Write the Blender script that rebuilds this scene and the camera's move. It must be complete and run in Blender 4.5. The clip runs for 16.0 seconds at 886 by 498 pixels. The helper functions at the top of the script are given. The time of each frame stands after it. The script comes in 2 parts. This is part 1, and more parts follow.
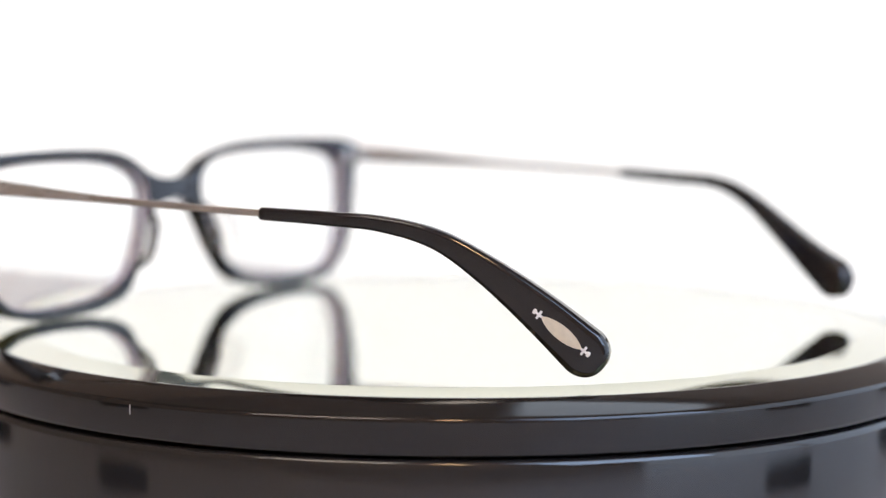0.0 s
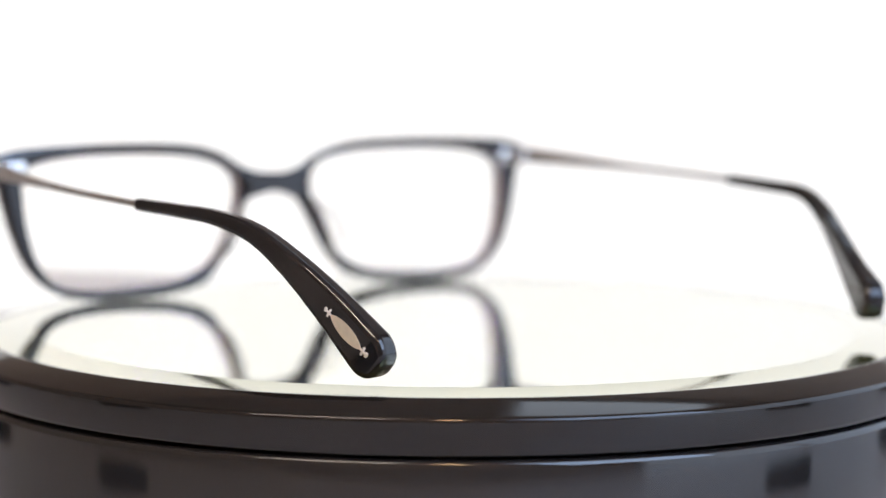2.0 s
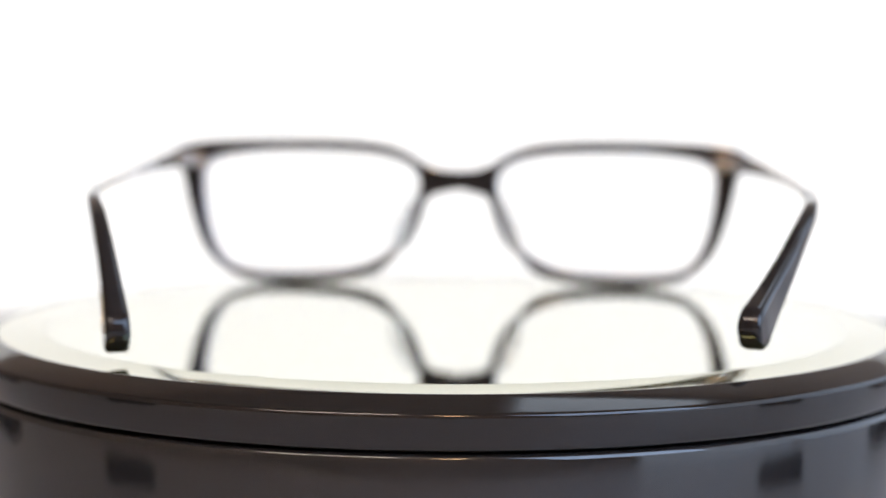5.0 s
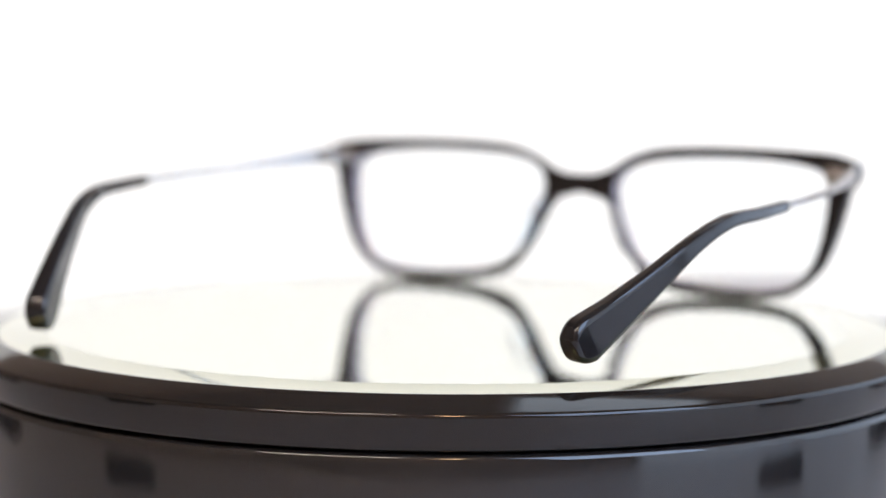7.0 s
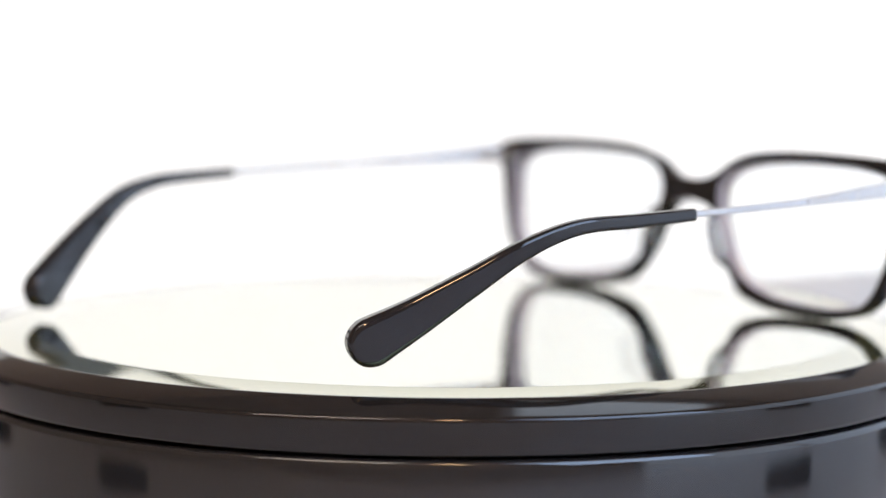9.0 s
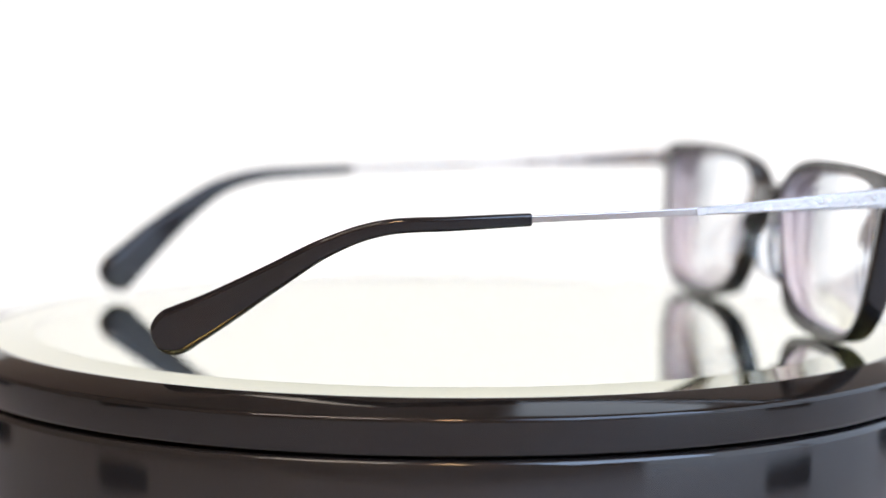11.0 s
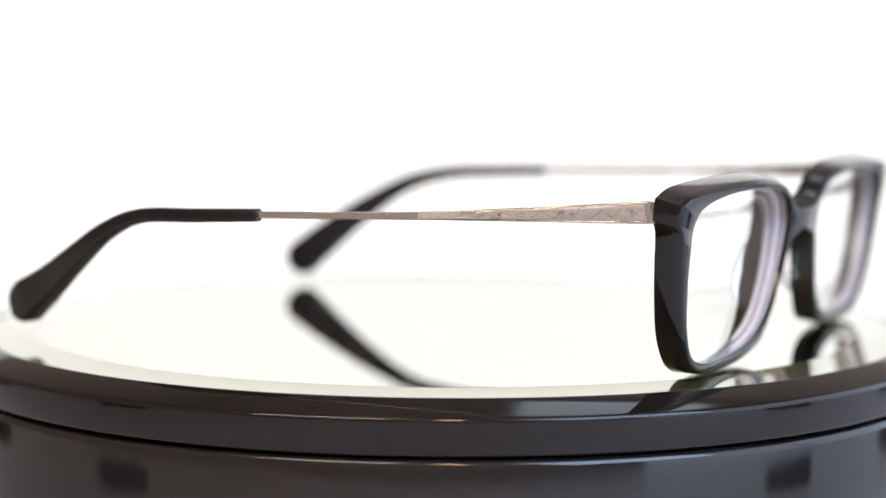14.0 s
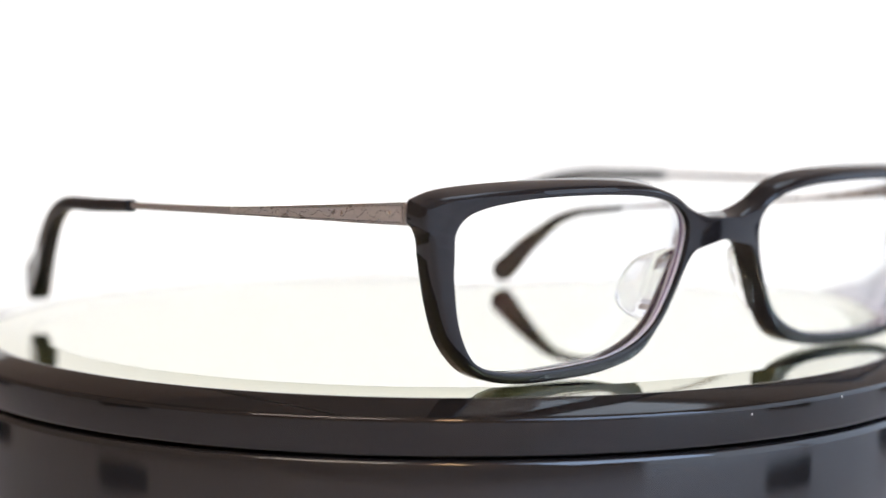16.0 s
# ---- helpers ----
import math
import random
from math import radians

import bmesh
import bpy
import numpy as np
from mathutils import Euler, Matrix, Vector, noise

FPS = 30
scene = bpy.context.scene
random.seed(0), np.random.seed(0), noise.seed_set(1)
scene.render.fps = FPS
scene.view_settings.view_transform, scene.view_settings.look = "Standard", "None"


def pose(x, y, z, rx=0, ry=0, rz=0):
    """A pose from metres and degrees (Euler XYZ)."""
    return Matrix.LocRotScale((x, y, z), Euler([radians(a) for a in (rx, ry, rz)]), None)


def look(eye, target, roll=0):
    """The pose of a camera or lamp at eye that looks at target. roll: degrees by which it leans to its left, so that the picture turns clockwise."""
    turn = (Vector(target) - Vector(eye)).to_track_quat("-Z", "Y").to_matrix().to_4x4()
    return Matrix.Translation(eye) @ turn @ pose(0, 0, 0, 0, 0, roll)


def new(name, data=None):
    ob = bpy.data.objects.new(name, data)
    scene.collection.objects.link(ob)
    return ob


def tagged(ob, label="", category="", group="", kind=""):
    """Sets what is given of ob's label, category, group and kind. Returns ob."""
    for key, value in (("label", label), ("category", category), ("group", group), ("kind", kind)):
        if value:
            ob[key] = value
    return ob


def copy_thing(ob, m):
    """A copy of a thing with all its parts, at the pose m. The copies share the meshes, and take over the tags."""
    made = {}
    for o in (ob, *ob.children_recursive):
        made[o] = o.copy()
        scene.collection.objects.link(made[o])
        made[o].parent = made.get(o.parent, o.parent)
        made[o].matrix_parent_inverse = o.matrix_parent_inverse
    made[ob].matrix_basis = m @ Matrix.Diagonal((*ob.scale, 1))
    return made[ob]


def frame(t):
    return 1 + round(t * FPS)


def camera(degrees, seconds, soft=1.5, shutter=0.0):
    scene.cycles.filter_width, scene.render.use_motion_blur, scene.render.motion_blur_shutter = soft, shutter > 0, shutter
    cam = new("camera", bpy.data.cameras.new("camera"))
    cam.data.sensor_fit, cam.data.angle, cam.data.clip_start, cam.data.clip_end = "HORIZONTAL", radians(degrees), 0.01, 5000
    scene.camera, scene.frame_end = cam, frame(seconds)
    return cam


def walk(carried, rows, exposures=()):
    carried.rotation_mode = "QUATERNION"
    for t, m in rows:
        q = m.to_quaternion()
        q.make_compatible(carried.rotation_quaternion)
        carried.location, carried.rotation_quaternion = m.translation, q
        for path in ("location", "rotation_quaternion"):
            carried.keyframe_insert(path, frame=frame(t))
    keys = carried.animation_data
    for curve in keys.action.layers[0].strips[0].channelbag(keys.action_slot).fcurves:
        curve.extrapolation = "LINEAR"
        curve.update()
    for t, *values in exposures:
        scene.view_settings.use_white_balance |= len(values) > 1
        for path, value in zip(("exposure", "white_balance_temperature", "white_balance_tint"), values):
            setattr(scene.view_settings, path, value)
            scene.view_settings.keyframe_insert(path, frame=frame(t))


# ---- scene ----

MM = 0.001
TURN = 12.310                      # degrees a second, clockwise seen from above

# ---------------------------------------------------------------- camera
cam = camera(23.35, 16.0, soft=1.3)
cam.data.dof.use_dof = True
cam.data.dof.focus_distance = 0.350
cam.data.dof.aperture_fstop = 10.0


def eye(back):
    """The camera on its short rail, drawn back by so many millimetres."""
    return pose(0, -0.42716, 0.05607, 90 - 5.506, 0, 0.0755) @ pose(0, 0, back * MM, 0, 0, 0.331)


walk(cam, [(0, eye(0)), (2.1, eye(0)), (2.5, eye(5.5)), (3.3, eye(7)), (4.2, eye(7.5)), (6.3, eye(10.5)), (6.9, eye(9.5)), (7.1, eye(7)), (7.4, eye(0)), (16.0, eye(0))])
scene.view_settings.exposure = 0.0

# ---------------------------------------------------------------- world
world = bpy.data.worlds.new("world")
world.use_nodes = True
world.node_tree.nodes["Background"].inputs[0].default_value = (0.9, 0.95, 1.0, 1)
world.node_tree.nodes["Background"].inputs[1].default_value = 0.3
scene.world = world


# ---------------------------------------------------------------- materials
def material(name, color, rough=0.5, metal=0.0, ior=1.5, coat=0.0, trans=0.0, glow=0.0,
             vary=0.0, scale=400.0, bump=0.0, bump_scale=900.0, rough_vary=0.0, film=0.0):
    m = bpy.data.materials.new(name)
    m.use_nodes = True
    nt = m.node_tree
    b = nt.nodes["Principled BSDF"]
    b.inputs["Base Color"].default_value = (*color, 1)
    b.inputs["Roughness"].default_value = rough
    b.inputs["Metallic"].default_value = metal
    b.inputs["IOR"].default_value = ior
    b.inputs["Coat Weight"].default_value = coat
    b.inputs["Coat Roughness"].default_value = 0.03
    b.inputs["Transmission Weight"].default_value = trans
    if film:
        b.inputs["Thin Film Thickness"].default_value = film
        b.inputs["Thin Film IOR"].default_value = 1.3
    if glow:
        b.inputs["Emission Color"].default_value = (*color, 1)
        b.inputs["Emission Strength"].default_value = glow
    if vary or bump or rough_vary:
        tc = nt.nodes.new("ShaderNodeTexCoord")
    if vary:
        n = nt.nodes.new("ShaderNodeTexNoise")
        n.inputs["Scale"].default_value = scale
        n.inputs["Detail"].default_value = 6
        nt.links.new(tc.outputs["Object"], n.inputs["Vector"])
        r = nt.nodes.new("ShaderNodeValToRGB")
        r.color_ramp.elements[0].position, r.color_ramp.elements[1].position = 0.3, 0.7
        r.color_ramp.elements[0].color = (*[c * (1 - vary) for c in color], 1)
        r.color_ramp.elements[1].color = (*[min(1, c * (1 + vary)) for c in color], 1)
        nt.links.new(n.outputs["Fac"], r.inputs["Fac"])
        nt.links.new(r.outputs["Color"], b.inputs["Base Color"])
    if rough_vary:
        n = nt.nodes.new("ShaderNodeTexNoise")
        n.inputs["Scale"].default_value = scale * 0.4
        n.inputs["Detail"].default_value = 8
        nt.links.new(tc.outputs["Object"], n.inputs["Vector"])
        r = nt.nodes.new("ShaderNodeMapRange")
        r.inputs["From Min"].default_value, r.inputs["From Max"].default_value = 0.3, 0.7
        r.inputs["To Min"].default_value = max(0.0, rough - rough_vary)
        r.inputs["To Max"].default_value = rough + rough_vary
        nt.links.new(n.outputs["Fac"], r.inputs["Value"])
        nt.links.new(r.outputs["Result"], b.inputs["Roughness"])
    if bump:
        n = nt.nodes.new("ShaderNodeTexNoise")
        n.inputs["Scale"].default_value = bump_scale
        n.inputs["Detail"].default_value = 4
        nt.links.new(tc.outputs["Object"], n.inputs["Vector"])
        k = nt.nodes.new("ShaderNodeBump")
        k.inputs["Strength"].default_value = bump
        k.inputs["Distance"].default_value = 0.0002
        nt.links.new(n.outputs["Fac"], k.inputs["Height"])
        nt.links.new(k.outputs["Normal"], b.inputs["Normal"])
    return m


ACETATE = material("black_acetate", (0.010, 0.009, 0.010), 0.06, rough_vary=0.03, scale=300, bump=0.02, bump_scale=250)
STEEL = material("brushed_silver", (0.56, 0.53, 0.505), 0.27, metal=1.0, vary=0.03, scale=900)
CARVED = material("carved_silver", (0.62, 0.595, 0.57), 0.30, metal=1.0, vary=0.05, scale=1500, rough_vary=0.05)
TARNISH = material("tarnished_silver_groove", (0.16, 0.15, 0.145), 0.4, metal=1.0, vary=0.3, scale=1500)
HINGE = material("polished_hinge_steel", (0.72, 0.71, 0.69), 0.16, metal=1.0, rough_vary=0.06)
EMBLEM = material("cream_silver_inlay", (0.72, 0.66, 0.55), 0.35, metal=0.4, vary=0.06, scale=1200)
PRINT = material("pale_printed_ink", (0.78, 0.77, 0.76), 0.5)
LENS = material("coated_clear_lens", (1.0, 1.0, 1.0), 0.0, trans=1.0, ior=1.6, film=110)
GROUND = material("ground_white_lens_edge", (0.82, 0.80, 0.83), 0.7, vary=0.04, scale=600)
# purple colour standing in for the reflection seen inside the lens edge
EDGE = material("purple_reflection_lens_edge", (0.11, 0.05, 0.14), 0.5, vary=0.1, scale=600)
CLEAR = material("clear_nose_pad_plastic", (0.94, 0.94, 0.94), 0.06, trans=1.0, ior=1.49)
RIM = material("gloss_black_plastic", (0.011, 0.009, 0.008), 0.07, ior=1.48, rough_vary=0.02, scale=120)
BASE = material("gloss_black_base_plastic", (0.014, 0.013, 0.013), 0.08, ior=1.58, rough_vary=0.04, scale=120)
GROOVE = material("matt_black_plastic", (0.006, 0.006, 0.006), 0.6)
GLASS = material("greenish_mirror_glass", (0.972, 0.98, 0.875), 0.0, trans=1.0, ior=1.5)
BEVEL = material("green_glass_bevel", (0.32, 0.32, 0.13), 0.05, metal=0.8, coat=0.85, vary=0.05, scale=150)
SILVER = material("mirror_silvering", (0.95, 0.955, 0.93), 0.0, metal=1.0)
DUST = material("pale_dust", (0.6, 0.58, 0.55), 0.8)
TABLE = material("white_laminate_tabletop", (0.62, 0.61, 0.61), 0.4, vary=0.06, scale=8, bump=0.05)
# the paper glows by itself, in place of lamps shining on it
SHEET = material("glowing_white_backdrop", (1.0, 0.995, 0.98), 0.9, glow=0.855)
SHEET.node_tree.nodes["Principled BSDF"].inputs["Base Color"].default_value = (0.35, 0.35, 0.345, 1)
WALL = material("warm_grey_wall_paint", (0.46, 0.385, 0.325), 0.8, vary=0.06, scale=3, bump=0.1)
FLOORM = material("grey_floor", (0.2, 0.19, 0.18), 0.6, vary=0.15, scale=4)
WINDOW = material("daylit_window_pane", (0.66, 0.79, 1.0), 0.5, glow=1.8)
# cloth of the added fill light
PANEL = material("cool_fill_light_cloth", (0.54, 0.70, 1.0), 0.5, glow=6.8)
HIGH_WINDOW = material("high_window_pane", (0.78, 0.88, 1.0), 0.5, glow=2.0)
TUBE = material("white_light_tube", (1.0, 0.87, 0.75), 0.5, glow=50.0)
LAMP = material("warm_lamp_glass", (1.0, 0.62, 0.33), 0.5, glow=62.0)
WHITE = material("white_painted_wood", (0.75, 0.75, 0.74), 0.5, vary=0.04, scale=10)
DARK = material("dark_stand_plastic", (0.02, 0.02, 0.022), 0.5, vary=0.2, scale=40)


# ---------------------------------------------------------------- mesh helpers
def finish(bm, name, mat, angle=35):
    """A mesh with smooth shading; angle 0 keeps wide faces flat and turns only the narrow ones between them."""
    bmesh.ops.recalc_face_normals(bm, faces=bm.faces)
    me = bpy.data.meshes.new(name)
    bm.to_mesh(me)
    bm.free()
    me.materials.append(mat)
    me.polygons.foreach_set("use_smooth", [True] * len(me.polygons))
    if angle:
        me.set_sharp_from_angle(angle=radians(angle))
        return me
    turned = np.zeros((len(me.vertices), 3))
    for p in me.polygons:
        turned[list(p.vertices)] += np.array(p.normal) * p.area
    turned /= np.maximum(np.linalg.norm(turned, axis=1, keepdims=True), 1e-12)
    me.normals_split_custom_set_from_vertices(turned.tolist())
    return me


def part(name, bm, mat, parent, label="", angle=35):
    ob = new(name, finish(bm, name, mat, angle))
    ob.parent = parent
    return tagged(ob, label)


def thing(name, label, category, group="", kind=""):
    return tagged(new(name), label, category, group, kind)


def box_mesh(cx, cy, cz, sx, sy, sz, bevel=0.0):
    bm = bmesh.new()
    bmesh.ops.create_cube(bm, size=1, matrix=Matrix.Translation((cx, cy, cz)) @ Matrix.Diagonal((sx, sy, sz, 1)))
    if bevel:
        bmesh.ops.bevel(bm, geom=bm.edges[:], offset=bevel, segments=2, affect="EDGES", profile=0.5)
    return bm


def lathe(profile, steps=256, closed=False):
    """A body turned about z from (radius, height) pairs; radius 0 ends in a fan."""
    bm = bmesh.new()
    rings = []
    for r, z in profile:
        if r <= 0:
            rings.append([bm.verts.new((0, 0, z))])
        else:
            rings.append([bm.verts.new((r * math.cos(2 * math.pi * k / steps), r * math.sin(2 * math.pi * k / steps), z))
                          for k in range(steps)])
    pairs = list(zip(rings, rings[1:])) + ([(rings[-1], rings[0])] if closed else [])
    for a, b in pairs:
        for k in range(steps):
            n = (k + 1) % steps
            if len(a) == 1:
                bm.faces.new((a[0], b[k], b[n]))
            elif len(b) == 1:
                bm.faces.new((a[k], a[n], b[0]))
            else:
                bm.faces.new((a[k], a[n], b[n], b[k]))
    return bm


def spline(points, per=12, closed=False):
    """A smooth curve (Catmull-Rom, centripetal enough for even spacing) through control points."""
    n = len(points)
    pts = [np.array(p, float) for p in points]
    out = []
    for i in range(n if closed else n - 1):
        p1, p2 = pts[i], pts[(i + 1) % n]
        p0 = pts[i - 1] if (closed or i > 0) else 2 * p1 - p2
        p3 = pts[(i + 2) % n] if (closed or i + 2 < n) else 2 * p2 - p1
        for k in range(per):
            t = k / per
            out.append(0.5 * (2 * p1 + (p2 - p0) * t + (2 * p0 - 5 * p1 + 4 * p2 - p3) * t * t
                              + (3 * p1 - p0 - 3 * p2 + p3) * t ** 3))
    if not closed:
        out.append(pts[-1])
    return out


def sweep(rows, corner=0.3, start_cap=0.25, end_cap=0.0):
    """A flat-sided bar along rows of (x, y, z, half height, half width), in metres; corner is the share that is rounded off."""
    P = [Vector(r[:3]) for r in rows]
    bm = bmesh.new()
    rings = []

    def ring(c, side, up, hh, hw):
        rc = corner * min(hh, hw)
        lead = 0.12 * rc
        vs = []
        for su, sv, turn in ((1, 1, 0), (-1, 1, 90), (-1, -1, 180), (1, -1, 270)):
            cu, cv = su * (hw - rc), sv * (hh - rc)
            for step in range(-1, 5):
                a = radians(turn + min(max(step, 0), 3) * 30)
                u, v = cu + rc * math.cos(a), cv + rc * math.sin(a)
                if step in (-1, 4):
                    u, v = (u, v - sv * lead) if abs(math.cos(a)) > 0.5 else (u - su * lead, v)
                vs.append(bm.verts.new(c + side * u + up * v))
        rings.append(vs)

    n = len(P)
    for i in range(n):
        tan = (P[min(i + 1, n - 1)] - P[max(i - 1, 0)]).normalized()
        side = tan.cross(Vector((0, 0, 1))).normalized()
        up = side.cross(tan).normalized()
        hh, hw = rows[i][3], rows[i][4]
        if i == 0 and start_cap:
            c = start_cap * min(hh, hw)
            ring(P[0], side, up, hh - c, hw - c)
            ring(P[0] + tan * c, side, up, hh, hw)
        else:
            ring(P[i], side, up, hh, hw)
        if i == n - 1 and end_cap:
            rc = corner * min(hh, hw)
            for q in range(1, 17):
                a = q / 16 * math.pi / 2 * 0.985
                e = max(0.0, (math.sin(a) - 1 + rc / end_cap) * end_cap / rc)
                ring(P[i] + tan * end_cap * math.sin(a), side, up, hh * math.cos(a) ** 0.9, hw - rc * (1 - math.sqrt(max(0, 1 - e * e))))
    for a, b in zip(rings, rings[1:]):
        m = len(a)
        for k in range(m):
            bm.faces.new((a[k], a[(k + 1) % m], b[(k + 1) % m], b[k]))
    bm.faces.new(rings[0][::-1])
    bm.faces.new(rings[-1])
    return bm


# ---------------------------------------------------------------- the room round the turntable
TABLE_Z = -0.045
floor = tagged(new("floor", finish(box_mesh(-0.3, -0.4, -0.80, 3.6, 3.8, 0.1), "floor", FLOORM)),
               "plain grey floor of the room", "floor", kind="structure")
ceiling = tagged(new("ceiling", finish(box_mesh(-0.3, -0.4, 1.85, 3.6, 3.8, 0.1), "ceiling", WALL)),
                 "plain warm grey ceiling", "ceiling", kind="structure")
for nm, b in (("wall_north", (-0.3, 1.45, 0.525, 3.6, 0.1, 2.55)), ("wall_south", (-0.3, -2.25, 0.525, 3.6, 0.1, 2.55)),
              ("wall_west", (-2.05, -0.4, 0.525, 0.1, 3.6, 2.55))):
    tagged(new(nm, finish(box_mesh(*b), nm, WALL)), "plain warm grey painted wall", "wall", kind="structure")
# the east wall holds the window that lights the acetate with a cool sheen
WIN = (-1.60, 1.30, -0.50, 1.35)           # y from, y to, z from, z to
bm = bmesh.new()
for y0, y1, z0, z1 in ((-2.2, WIN[0], -0.75, 1.8), (WIN[1], 1.4, -0.75, 1.8), (WIN[0], WIN[1], -0.75, WIN[2]), (WIN[0], WIN[1], WIN[3], 1.8)):
    bmesh.ops.create_cube(bm, size=1, matrix=Matrix.Translation((1.45, (y0 + y1) / 2, (z0 + z1) / 2)) @ Matrix.Diagonal((0.1, y1 - y0, z1 - z0, 1)))
tagged(new("wall_east", finish(bm, "wall_east", WALL)), "warm grey painted wall with a window opening", "wall", kind="structure")
window = tagged(new("window_1"), "white-framed window full of cool daylight", "window", kind="structure")
cy, cz = (WIN[0] + WIN[1]) / 2, (WIN[2] + WIN[3]) / 2
for y0, y1 in ((WIN[0] + 0.05, cy - 0.025), (cy + 0.025, WIN[1] - 0.05)):
    part("pane", box_mesh(1.46, (y0 + y1) / 2, cz, 0.01, y1 - y0, WIN[3] - WIN[2] - 0.1), WINDOW, window)
for b in ((1.45, WIN[0] + 0.025, cz, 0.06, 0.05, WIN[3] - WIN[2]), (1.45, cy, cz, 0.06, 0.05, WIN[3] - WIN[2] - 0.1),
          (1.45, WIN[1] - 0.025, cz, 0.06, 0.05, WIN[3] - WIN[2]),
          (1.45, cy, WIN[2] + 0.025, 0.05, WIN[1] - WIN[0] - 0.1, 0.05), (1.45, cy, WIN[3] - 0.025, 0.05, WIN[1] - WIN[0] - 0.1, 0.05)):
    part("window_frame", box_mesh(*b, bevel=0.004), WHITE, window)

SWEEP = [(0.36, TABLE_Z + 0.002), (0.66, TABLE_Z + 0.002)]
SWEEP += [(0.66 + 0.26 * math.sin(k * math.pi / 20), TABLE_Z + 0.002 + 0.26 * (1 - math.cos(k * math.pi / 20))) for k in range(1, 11)]
SWEEP += [(0.92, 0.36)]
bm = bmesh.new()
for side in (0, 1):
    for y, z in SWEEP:
        for x in (-1, 1):
            bm.verts.new((x * (0.34 if y < 0.67 else 0.34 + 0.61 * min(1.0, (z - TABLE_Z) / 0.12)), y + 0.0015 * side * (z > 0.2), z + 0.0015 * side * (z <= 0.2)))
bm.verts.ensure_lookup_table()
n = len(SWEEP)
for k in range(n - 1):
    for o in (0, 2 * n):
        bm.faces.new([bm.verts[o + q] for q in (2 * k, 2 * k + 1, 2 * k + 3, 2 * k + 2)])
# self-glowing sheet: its brightness is emission, not light falling on paper
backdrop = tagged(new("backdrop", finish(bm, "backdrop", SHEET)), "curved white paper backdrop that glows by itself", "backdrop", kind="structure")

table = thing("table", "white laminate table under the turntable", "table")
part("tabletop", box_mesh(0, -0.25, TABLE_Z - 0.0125, 1.5, 1.5, 0.025, 0.003), TABLE, table)
for sx in (-0.7, 0.7):
    for sy in (-0.95, 0.45):
        part("leg", box_mesh(sx, sy, (TABLE_Z - 0.025 - 0.75) / 2, 0.04, 0.04, 0.725 + TABLE_Z, 0.003), DARK, table)

lamp = thing("pendant_lamp", "warm glowing glass globe pendant lamp", "lamp")
LAMP_AT = (0.03, -1.15, 1.05)
part("globe", lathe([(0, 0.08), (0.04, 0.069), (0.069, 0.04), (0.08, 0), (0.069, -0.04), (0.04, -0.069), (0, -0.08)], 32), LAMP, lamp)
part("lamp_cap", lathe([(0, 0.12), (0.02, 0.12), (0.04, 0.072), (0, 0.068)], 24), DARK, lamp)
part("cord", lathe([(0, 0.12), (0.003, 0.12), (0.003, 0.75), (0, 0.75)], 8), DARK, lamp)
for ob in lamp.children:
    ob.location = LAMP_AT

tube = thing("strip_light", "long white strip light under the ceiling", "lamp")
part("housing", box_mesh(-0.85, -1.15, 1.785, 1.15, 0.10, 0.03, 0.004), WHITE, tube)
part("light_tube", box_mesh(-0.85, -1.15, 1.75, 1.10, 0.10, 0.04, 0.012), TUBE, tube)

# added fill light, never in view, that brightens the right of the table
soft = thing("softbox", "added cool fill light, a square box on a black boom stand", "studio light")
SOFT_AT = look((0.54, -0.60, 0.56), (0.10, -0.18, 0.0))
for nm, b, mat in (("diffuser", (0, 0, -0.01, 0.60, 0.60, 0.01), PANEL), ("shell", (0, 0, 0.06, 0.62, 0.62, 0.12), DARK)):
    bm = box_mesh(*b, bevel=0.003)
    bmesh.ops.transform(bm, matrix=SOFT_AT, verts=bm.verts)
    part(nm, bm, mat, soft)
part("pole", lathe([(0, -0.75), (0.012, -0.75), (0.012, 0.80), (0, 0.80)], 16), DARK, soft).location = (0.95, -1.10, 0)
BOOM = (Vector((0.95, -1.10, 0.79)), SOFT_AT @ Vector((0, 0, 0.11)))
bm = box_mesh(0, 0, 0, 0.02, 0.02, (BOOM[1] - BOOM[0]).length, 0.002)
bmesh.ops.transform(bm, matrix=Matrix.Translation((BOOM[0] + BOOM[1]) / 2) @ (BOOM[1] - BOOM[0]).to_track_quat("Z", "Y").to_matrix().to_4x4(), verts=bm.verts)
part("boom", bm, DARK, soft)
for k in range(3):
    bm = box_mesh(0.13, 0, -0.735, 0.26, 0.02, 0.025, 0.003)
    bmesh.ops.transform(bm, matrix=pose(0.95, -1.10, 0, 0, 0, 60 + 120 * k), verts=bm.verts)
    part("leg", bm, DARK, soft)

high = tagged(new("window_2"), "small roof window in the ceiling", "window", kind="structure")
part("pane", box_mesh(0.52, 0.98, 1.792, 0.62, 0.50, 0.01), HIGH_WINDOW, high)
for b in ((0.185, 0.98, 1.785, 0.05, 0.60, 0.03), (0.855, 0.98, 1.785, 0.05, 0.60, 0.03), (0.52, 1.255, 1.785, 0.62, 0.05, 0.03), (0.52, 0.705, 1.785, 0.62, 0.05, 0.03)):
    part("window_frame", box_mesh(*b, bevel=0.004), WHITE, high)

weight = thing("paper_weight", "small matt black block weight on the table", "weight", group="weights on the table")
bm = box_mesh(0, 0, 0.0065, 0.044, 0.070, 0.013, 0.002)
part("block", bm, DARK, weight)
part("felt_pad", box_mesh(0, 0, 0.0005, 0.038, 0.062, 0.001), GROOVE, weight)
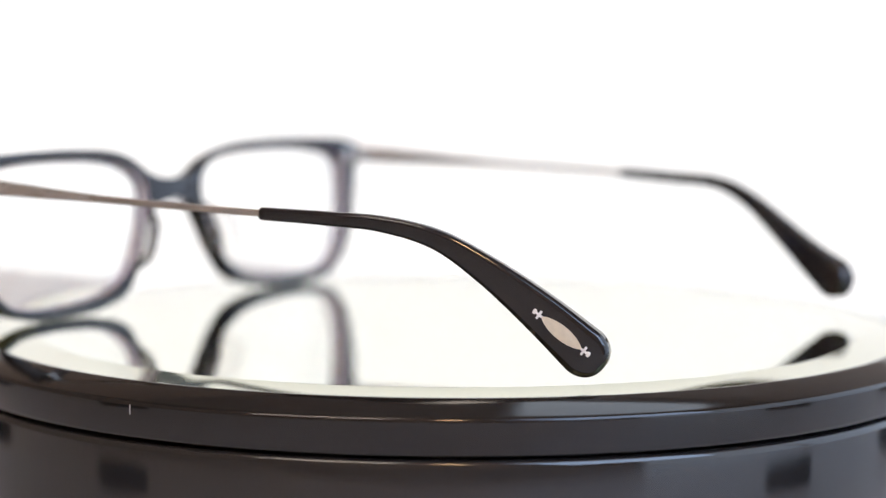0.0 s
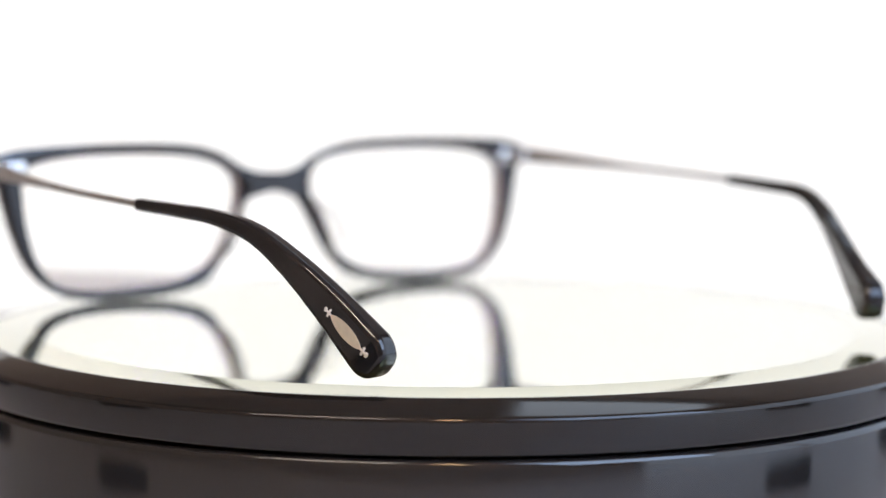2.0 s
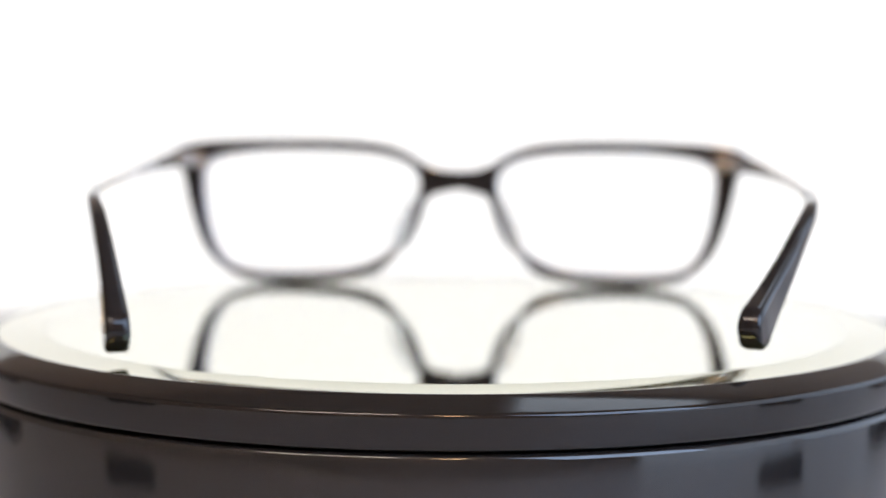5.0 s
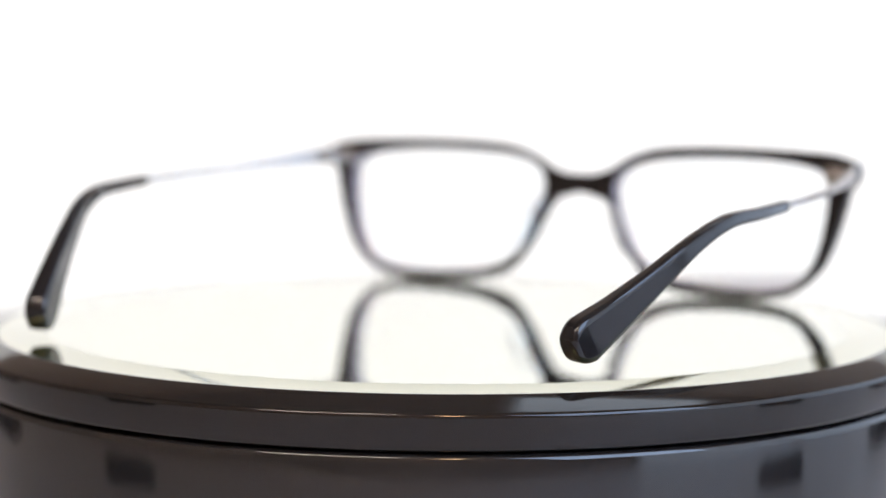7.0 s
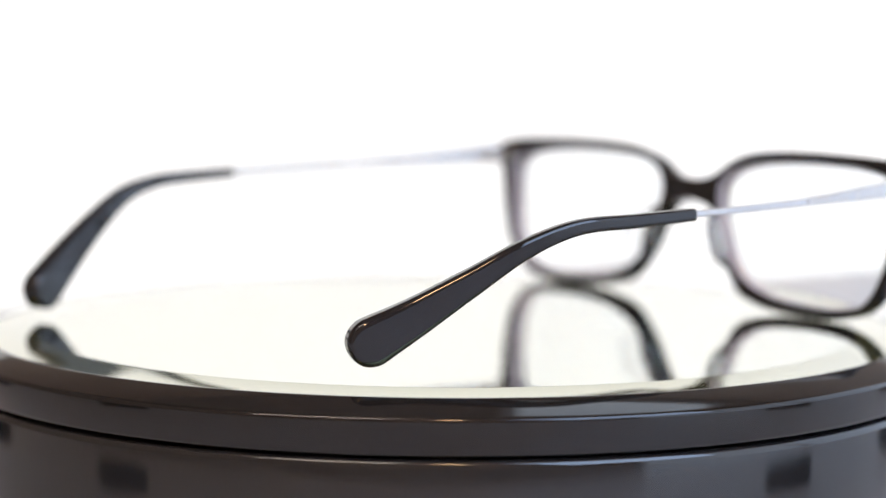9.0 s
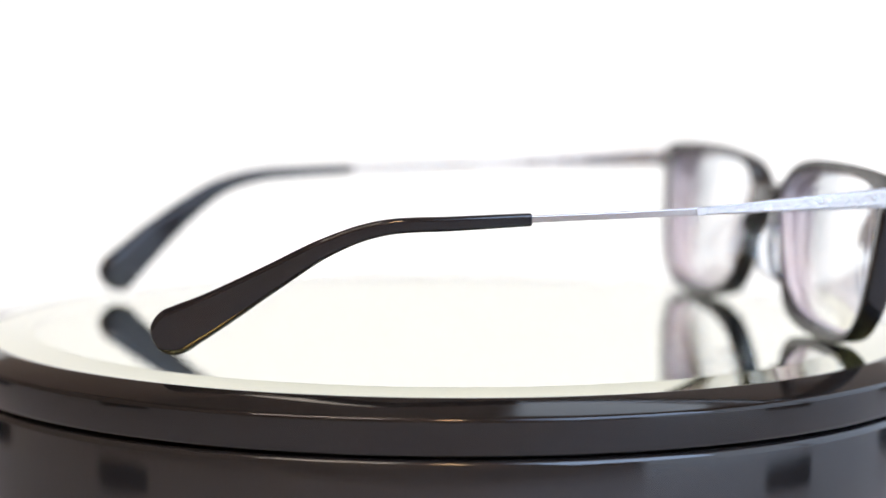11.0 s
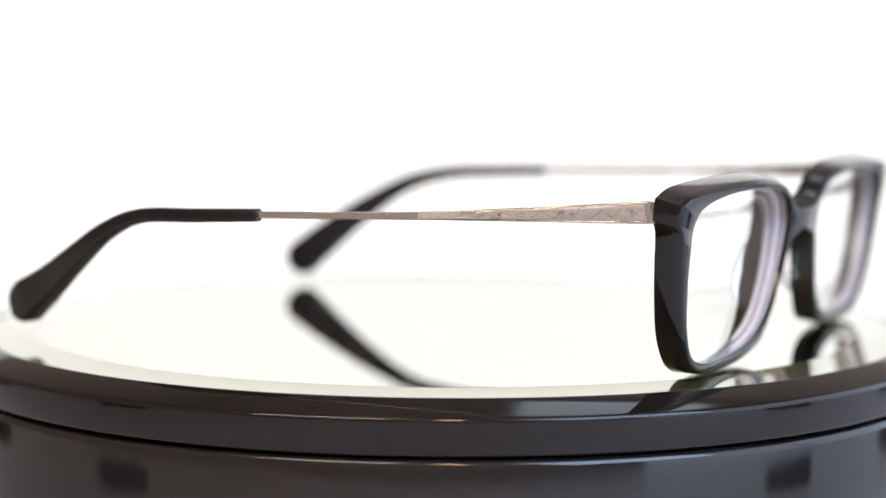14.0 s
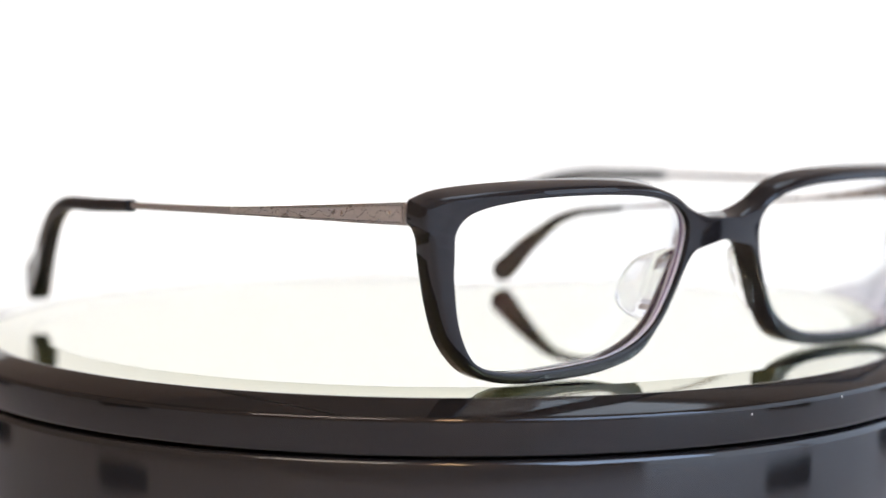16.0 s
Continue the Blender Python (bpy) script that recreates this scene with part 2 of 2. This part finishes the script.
weight.location = (0.335, -0.115, TABLE_Z)
for x, y in ((0.33, 0.10), (-0.325, -0.15), (-0.33, 0.10)):
    copy_thing(weight, pose(x, y, TABLE_Z))


# ---------------------------------------------------------------- turntable
base = thing("turntable", "glossy black round turntable body standing on the table", "turntable")
part("base_shell", lathe([(0, TABLE_Z + 0.001), (0.0935, TABLE_Z + 0.001), (0.0950, TABLE_Z + 0.003), (0.0957, -0.0106), (0.09555, -0.0099),
                          (0.0952, -0.0095), (0.0946, -0.0093), (0.085, -0.0093), (0, -0.0093)]), BASE, base)
part("spindle_ring", lathe([(0, -0.0092), (0.0925, -0.0092), (0.0925, -0.0089), (0, -0.0089)]), GROOVE, base, "matt black recessed ring")
for k in range(4):
    a = math.pi / 4 + k * math.pi / 2
    bm = lathe([(0, 0), (0.008, 0), (0.008, 0.0012), (0, 0.0012)], 24)
    bmesh.ops.translate(bm, vec=(0.08 * math.cos(a), 0.08 * math.sin(a), TABLE_Z), verts=bm.verts)
    part("foot", bm, GROOVE, base)

platter = thing("mirror_platter", "round mirror-topped turntable platter with a glossy black rim", "turntable")
LIP = 0.0901
RIM_R = 0.0958
CORNER = [(RIM_R - 0.0010 * (1 - math.cos(a)), -0.0033 + 0.0010 * math.sin(a)) for a in [radians(64 * k / 10) for k in range(11)]]
part("rim", lathe([(0.0905, -0.0088), (RIM_R - 0.0006, -0.0088), (RIM_R - 0.0002, -0.0085), (RIM_R, -0.0080)] + CORNER
                  + [(0.0910, -0.00022), (0.0907, -0.00014), (0.0904, -0.00014), (LIP, -0.00022), (LIP, -0.0050)], closed=True), RIM, platter, angle=50)
part("mirror_glass", lathe([(0, 0), (0.0810, 0), (0.0810, -0.0010), (0, -0.0010)]), GLASS, platter, "pale green glass of the mirror")
part("bevelled_edge", lathe([(0.08102, -0.0050), (0.08102, -0.00001), (0.0812, -0.00003), (LIP - 0.0001, -0.00024), (LIP - 0.0001, -0.0050)], closed=True), BEVEL, platter,
     "pale green bevelled edge of the mirror", angle=20)
part("mirror_silvering", lathe([(0, -0.0008), (0.0809, -0.0008), (0.0809, -0.00095), (0, -0.00095)]), SILVER, platter, "reflecting silver layer")
part("platter_plate", lathe([(0, -0.0054), (0.0899, -0.0054), (0.0899, -0.0079), (0, -0.0079)]), GROOVE, platter)


# ---------------------------------------------------------------- eyeglasses
glasses = thing("eyeglasses", "black acetate eyeglasses with slim silver temples, lying open", "eyeglasses")
GLASSES_AT = pose(0.04240, 0.05195, 0, 0, 0, -41.46)          # on the platter, at eight seconds
TILT = math.tan(radians(6.0))
DEPTH = 4.8                                                     # millimetres of acetate, front to back


def front(u, v, w):
    """The bowed, leaning plane of the front: across, up and forward, in millimetres, to the platter's space."""
    y = w + 1.8 * (1 - (u / 67) ** 2) + (v - 31) * TILT
    z = v - 0.28 * max(w, 0) * (max(v, 0) / 33) ** 3          # the brow slopes down to the front
    return GLASSES_AT @ Vector((u * MM, y * MM, z * MM))


CENTRE = np.array((35.0, 17.0))
OPENING = spline([(60.5, 23.0), (60.3, 27.5), (56.5, 30.5), (46, 32.1), (32, 32.3), (20, 31.5), (12.6, 29.4), (9.2, 25.6), (9.6, 20.0),
                  (12.2, 13.2), (16.2, 7.4), (23.5, 3.8), (34, 2.5), (46, 2.5), (54.0, 4.4), (58.0, 9.8), (59.9, 17.0)], 10, True)
OUTLINE = (spline([(64.6, 22.5), (65.1, 25.2), (65.9, 26.9)], 5)[:-1] + spline([(65.9, 26.9), (66.9, 27.7), (67.2, 29.6), (67.0, 31.7)], 5)[:-1]
           + spline([(67.0, 31.7), (61, 33.2), (47, 33.9), (32, 34.0), (20, 33.3), (13.0, 31.4), (8.2, 28.5), (4.0, 27.0), (0, 26.7)], 9)
           + spline([(0, 22.4), (3.6, 22.0), (6.8, 20.6), (9.6, 16.0), (12.8, 9.6), (17.6, 3.6), (25, 1.1), (34, 0.3), (46, 0.5), (54.0, 2.6),
                     (59.5, 7.8), (62.5, 14.6), (64.6, 22.5)], 9)[:-1])


def reach(loop, angle):
    """How far the loop lies from the lens centre in that direction."""
    d = np.array((math.cos(angle), math.sin(angle)))
    best = 0
    for a, b in zip(loop, loop[1:] + loop[:1]):
        a, b = a - CENTRE, b - CENTRE
        e = b - a
        den = d[0] * e[1] - d[1] * e[0]
        if abs(den) < 1e-12:
            continue
        s = (a[0] * e[1] - a[1] * e[0]) / den
        q = (a[0] * d[1] - a[1] * d[0]) / den
        if s > 0 and -1e-9 <= q <= 1 + 1e-9:
            best = max(best, s)
    return best


def front_frame():
    bm = bmesh.new()
    key = [math.atan2(p[1] - CENTRE[1], p[0] - CENTRE[0]) % (2 * math.pi) for p in OUTLINE]
    angles = sorted(set(round(a, 4) for a in key + [2 * math.pi * k / 150 for k in range(150)]))
    angles = [a for k, a in enumerate(angles) if k == 0 or a - angles[k - 1] > 0.004]
    soft_f, soft_b, soft_rim = 0.4, 0.4, 0.75
    for sign in (1, -1):
        rows = []
        for a in angles:
            d = np.array((math.cos(a), math.sin(a)))
            r0, r1 = reach(OPENING, a), reach(OUTLINE, a)
            at_seam = CENTRE[0] + d[0] * r1 < 0.02
            half = (r1 - r0) * 0.42
            f, b = min(soft_f, half), min(soft_b, half)
            fo, bo = (0.001, 0.001) if at_seam else (min(soft_rim, half * 1.1), b)
            if r1 - fo < r0 + f:
                f = r1 - fo - r0 - 0.02
            sec = [(r0 + 0.0, b), (r0 + b * 0.3, b * 0.3), (r0 + b, 0), (r1 - bo, 0), (r1 - bo * 0.3, bo * 0.3), (r1, bo),
                   (r1, DEPTH - fo * 1.5), (r1 - fo * 0.22, DEPTH - fo * 0.6), (r1 - fo, DEPTH), (r0 + f, DEPTH), (r0 + f * 0.3, DEPTH - f * 0.3), (r0, DEPTH - f)]
            ring = []
            for r, w in sec:
                p = CENTRE + d * r
                u = 0.0 if at_seam and r > r1 - 0.01 else p[0]
                ring.append(bm.verts.new(front(sign * u, p[1], w)))
            rows.append((ring, at_seam))
        for (a, sa), (b, sb) in zip(rows, rows[1:] + rows[:1]):
            for k in range(12):
                if sa and sb and 3 <= k <= 7:
                    continue
                m = (k + 1) % 12
                bm.faces.new((a[k], a[m], b[m], b[k]))
    bmesh.ops.remove_doubles(bm, verts=bm.verts, dist=0.00003)
    bmesh.ops.dissolve_degenerate(bm, edges=bm.edges, dist=0.000005)
    return bm


part("front_frame", front_frame(), ACETATE, glasses, "glossy black rectangular acetate front", angle=40)


def lens(sign):
    """A thin meniscus with a thicker bevelled edge, set into the rim."""
    bm = bmesh.new()
    n = 200
    loop = [reach(OPENING, 2 * math.pi * k / n) for k in range(n)]
    grid = []
    for face in (1, 0):
        for s in (0.0, 0.3, 0.6, 0.85, 0.97, 1.0):
            ring = []
            for k in range(n if s > 0 else 1):
                a = 2 * math.pi * k / n
                r = (loop[k] - 0.06) * s
                p = CENTRE + np.array((math.cos(a), math.sin(a))) * r
                dist = np.linalg.norm(p - CENTRE)
                w = 4.4 - 0.0010 * dist ** 2 if face else 3.2 - 0.0044 * dist ** 2
                ring.append(bm.verts.new(front(sign * p[0], p[1], w)))
            grid.append(ring)
    half = len(grid) // 2
    for rows in (grid[:half], grid[half:]):
        for a, b in zip(rows, rows[1:]):
            for k in range(n):
                m = (k + 1) % n
                bm.faces.new((a[0], b[k], b[m]) if len(a) == 1 else (a[k], b[k], b[m], a[m]))
    # the middle strip of the edge carries the painted purple reflection
    edge = [grid[half - 1]]
    edge += [[bm.verts.new(p.co.lerp(q.co, s)) for p, q in zip(grid[half - 1], grid[-1])] for s in (0.5, 0.82)] + [grid[-1]]
    for a, b, index in zip(edge, edge[1:], (1, 2, 1)):
        for k in range(n):
            m = (k + 1) % n
            bm.faces.new((a[k], a[m], b[m], b[k])).material_index = index
    ob = part("lens", bm, LENS, glasses, "clear coated spectacle lens", angle=30)
    ob.data.materials.append(GROUND)
    ob.data.materials.append(EDGE)
    ob.visible_shadow = False
    return ob


PAD_FORM = spline([(0.5, 2.6), (-0.9, 1.6), (-1.5, 0.2), (-0.9, -1.2), (0.5, -2.6), (2.0, -4.6), (2.7, -5.6), (3.3, -5.7), (3.4, -5.1), (2.8, -4.1), (1.5, -2.2),
                   (1.3, -0.6), (1.4, 0.8)], 4, True)


def nose_pad(sign):
    """A plump clear pad on the nose side of the rim, drawn out backwards into a thin flange."""
    bm = bmesh.new()
    low, high = np.array((13.0, 8.2)), np.array((8.0, 21.0))
    rings = []
    for k in range(25):
        s = 0.5 - 0.5 * math.cos(math.pi * (k + 0.3) / 24.6)
        full = max(0.12, 1 - abs(2 * s - 1) ** 2.6) ** 0.55
        u, v = low + (high - low) * s
        rings.append([bm.verts.new(front(sign * (u + 0.6 + (a - 0.6) * full), v, 1.0 + (w - 1.0) * full)) for a, w in PAD_FORM])
    for a, b in zip(rings, rings[1:]):
        m = len(a)
        for k in range(m):
            bm.faces.new((a[k], a[(k + 1) % m], b[(k + 1) % m], b[k]))
    bm.faces.new(rings[0])
    bm.faces.new(rings[-1])
    ob = part("nose_pad", bm, CLEAR, glasses, "clear moulded nose pad", angle=60)
    ob.visible_shadow = False


for sign in (1, -1):
    lens(sign)
    nose_pad(sign)


def to_platter(rows):
    """Rows of millimetres in the glasses' space, smoothed, in the platter's space and metres."""
    return [(*(GLASSES_AT @ Vector((r[0] * MM, r[1] * MM, r[2] * MM))), r[3] * MM, r[4] * MM) for r in rows]


# x, y, z, half height, half width of each temple, hinge to cap, cap to end
ARM_R = [(66.3, -0.6, 29.25, 1.85, 0.55), (68.6, -9, 28.9, 1.55, 0.5), (70.6, -19, 28.5, 1.2, 0.5), (73.3, -36, 27.8, 0.7, 0.55), (74.8, -52, 27.3, 0.6, 0.55),
         (75.4, -69, 26.8, 0.58, 0.55)]
TIP_R = [(75.4, -67.5, 26.8, 1.1, 1.1), (75.2, -80, 26.25, 1.2, 1.2), (74.0, -92, 25.6, 1.3, 1.3), (71.6, -101, 22.4, 1.6, 1.45), (68.2, -110, 16.9, 2.3, 1.6),
         (64.6, -118.5, 11.5, 3.2, 1.8), (61.9, -125.2, 7.7, 4.05, 2.2)]
ARM_L = [(-66.3, -0.6, 29.25, 1.85, 0.55), (-67.6, -9, 28.9, 1.55, 0.5), (-68.3, -20, 28.5, 1.2, 0.5), (-68.8, -38, 27.9, 0.7, 0.55), (-68.6, -56, 27.4, 0.6, 0.55),
         (-67.6, -76.5, 26.9, 0.58, 0.55)]
TIP_L = [(-67.6, -75, 26.9, 1.1, 1.1), (-65.3, -87, 26.5, 1.2, 1.2), (-63.0, -96.8, 25.9, 1.35, 1.3), (-60.0, -105.8, 23.6, 1.7, 1.45), (-57.0, -113.8, 18.7, 2.4, 1.6),
         (-54.0, -121.8, 12.4, 3.35, 1.8), (-51.3, -129.1, 5.9, 4.15, 2.2)]


def engraving(rows, sign, temple):
    """A carved plait of long wavy strands between two border lines, on the outer face of the temple."""
    sp = [r for r in spline(rows, 14) if -38.5 < r[1] < -1.0]
    run = np.concatenate(([0], np.cumsum([np.linalg.norm(b[:3] - a[:3]) for a, b in zip(sp, sp[1:])])))
    bm = bmesh.new()
    cross, along = 41, 620
    grid, cut = [], []
    for i in range(along):
        s = np.interp(i / (along - 1) * run[-1], run, range(len(sp)))
        k = min(int(s), len(sp) - 2)
        r = sp[k] * (1 - s + k) + sp[k + 1] * (s - k)
        t = (sp[k + 1] - sp[k])[:3]
        out = np.array((-t[1], t[0], 0)) / np.hypot(t[0], t[1])
        if out[0] * sign < 0:
            out = -out
        hh = r[3] * 0.86
        q = i / along
        sway = 1.2 * noise.noise((q * 31, 0, 7))
        line, deep = [], []
        for j in range(cross):
            v = (j / (cross - 1) * 2 - 1)
            groove = math.exp(-((abs(v) - 0.86) / 0.07) ** 2)
            for n in range(3):
                bend = noise.noise((q * 22, n * 3.7, 1.0))
                strand = (0.42 + 0.25 * bend) * math.sin(q * 74 + n * 2.09 + 2.2 * bend + sway)
                groove = max(groove, (0.95 - 0.2 * n) * math.exp(-((v - strand) / 0.08) ** 2))
            fade = min(1.0, i / 8, (along - 1 - i) / 40)
            deep.append(fade * groove)
            lift = 0.12 - 0.09 * deep[-1]
            p = np.array(r[:3]) + out * (r[4] + (lift if 0 < j < cross - 1 else -0.05)) + np.array((0, 0, v * hh))
            line.append(bm.verts.new(GLASSES_AT @ Vector(p * MM)))
        grid.append(line)
        cut.append(deep)
    for i, (a, b) in enumerate(zip(grid, grid[1:])):
        for j in range(cross - 1):
            f = bm.faces.new((a[j], a[j + 1], b[j + 1], b[j]))
            f.material_index = int(cut[i][j] + cut[i][j + 1] + cut[i + 1][j] > 2.1)
    ob = part("engraving", bm, CARVED, temple, "carved wavy relief in silver with darkened grooves", angle=60)
    ob.data.materials.append(TARNISH)


def put(bm, m, name, mat, parent, label="", angle=35):
    bmesh.ops.transform(bm, matrix=GLASSES_AT @ m, verts=bm.verts)
    return part(name, bm, mat, parent, label, angle)


def mm(x, y, z, rx=0, ry=0, rz=0):
    return pose(x * MM, y * MM, z * MM, rx, ry, rz)


for sign, arm, tip in ((1, ARM_R, TIP_R), (-1, ARM_L, TIP_L)):
    temple = part("temple", sweep(to_platter(spline(arm, 14)), 0.3), STEEL, glasses, "slim brushed silver metal temple arm", angle=0)
    part("temple_tip", sweep(to_platter(spline(tip, 10)), 0.52, 0.2, end_cap=4.3 * MM), ACETATE, temple, "curved glossy black acetate temple tip", angle=0)
    engraving(arm, sign, temple)
    # hinge: a plate let into the front, knuckles and a screw
    put(box_mesh(0, 0, 0, 5.0 * MM, 0.9 * MM, 3.2 * MM, 0.25 * MM), mm(sign * 62.3, -0.55, 29.0), "hinge_plate", HINGE, glasses, "polished steel hinge plate")
    hinge = put(box_mesh(0, 0, 0, 1.6 * MM, 3.2 * MM, 2.8 * MM, 0.3 * MM), mm(sign * 64.6, -3.0, 28.9), "hinge_arm", HINGE, temple, "polished steel hinge")
    for k in range(3):
        bm = lathe([(0, -0.46 * MM), (0.85 * MM, -0.46 * MM), (1.0 * MM, -0.36 * MM), (1.0 * MM, 0.36 * MM), (0.85 * MM, 0.46 * MM), (0, 0.46 * MM)], 20)
        put(bm, mm(sign * 63.9, -2.0, 27.9 + k * 1.0), "knuckle", HINGE, hinge)
    put(lathe([(0, 0), (0.55 * MM, 0), (0.55 * MM, 0.3 * MM), (0.3 * MM, 0.45 * MM), (0, 0.45 * MM)], 16), mm(sign * 63.9, -2.0, 30.36), "screw", HINGE, hinge)
    put(box_mesh(0, 0, 0, 1.7 * MM, 1.1 * MM, 3.5 * MM, 0.2 * MM), mm(sign * 66.1, -0.2, 29.2), "end_cap", STEEL, temple)
    if sign < 0:
        emblem_of = temple.children[0]
        left_arm = temple

# the inlay on the outer face of one tip: an oval with a small cross at each end
direction = Vector((2.3, -7.7, -6.0)).normalized()
outward = Vector((-7.7, -2.3, 0)).normalized()
upward = direction.cross(outward).normalized()
if upward.z < 0:
    upward = -upward
frame_m = Matrix((direction, upward, outward)).transposed().to_4x4()
emblem_at = Matrix.Translation(Vector((-52.5, -126.0, 9.0)) * MM + outward * 1.93 * MM) @ frame_m
bm = bmesh.new()
top, low = [], []
for k in range(40):
    a = 2 * math.pi * k / 40
    x, y = 4.1 * math.cos(a), 1.2 * math.sin(a) * (1 - 0.25 * math.cos(a) ** 2)
    top.append(bm.verts.new((x * MM, y * MM, 0.17 * MM)))
    low.append(bm.verts.new((x * MM, y * MM, -0.3 * MM)))
bm.faces.new(top)
for k in range(40):
    bm.faces.new((top[k], low[k], low[(k + 1) % 40], top[(k + 1) % 40]))
put(bm, emblem_at, "emblem", EMBLEM, emblem_of, "cream oval inlay")
for s in (-1, 1):
    for w, h, x in ((1.9, 0.42, 5.0), (0.42, 1.6, 4.7), (0.5, 0.9, 5.6)):
        put(box_mesh(x * s * MM, 0, -0.06 * MM, w * MM, h * MM, 0.44 * MM, 0.05 * MM), emblem_at, "emblem_cross", PRINT, emblem_of, "pale silver cross mark")

# unreadable printing on the inner face of the same temple
for y, length in ((-20.5, 4.6), (-27, 5.0), (-35.5, 3.0), (-41.5, 7.0)):
    k = min(range(5), key=lambda i: abs((ARM_L[i][1] + ARM_L[i + 1][1]) / 2 - y))
    a, b = ARM_L[k], ARM_L[k + 1]
    s = (y - a[1]) / (b[1] - a[1])
    x, z = a[0] + (b[0] - a[0]) * s, a[2] + (b[2] - a[2]) * s
    put(box_mesh(0, 0, 0, 0.06 * MM, length * MM, 0.62 * MM), mm(x + 0.53, y, z, 2), "printed_bar", PRINT, left_arm, "pale printed mark")

# dust and a scratch on the rim
for a, z, w, h in ((139.0, -4.0, 0.2, 1.6), (40, -4.0, 0.28, 0.28), (53, -3.2, 0.35, 0.35)):
    r = 95.82
    bm = box_mesh(0, 0, 0, 0.06 * MM, w * MM, h * MM)
    bmesh.ops.transform(bm, matrix=pose(0, 0, 0, 0, 0, a) @ pose(r * MM, 0, z * MM), verts=bm.verts)
    part("dust_speck", bm, DUST, platter, "pale dust speck")


# ---------------------------------------------------------------- what moves
def motions():
    rows = [(k * 0.5, pose(0, 0, 0, 0, 0, -TURN * (k * 0.5 - 8.0))) for k in range(33)]
    walk(platter, rows)
    walk(glasses, rows)


motions()
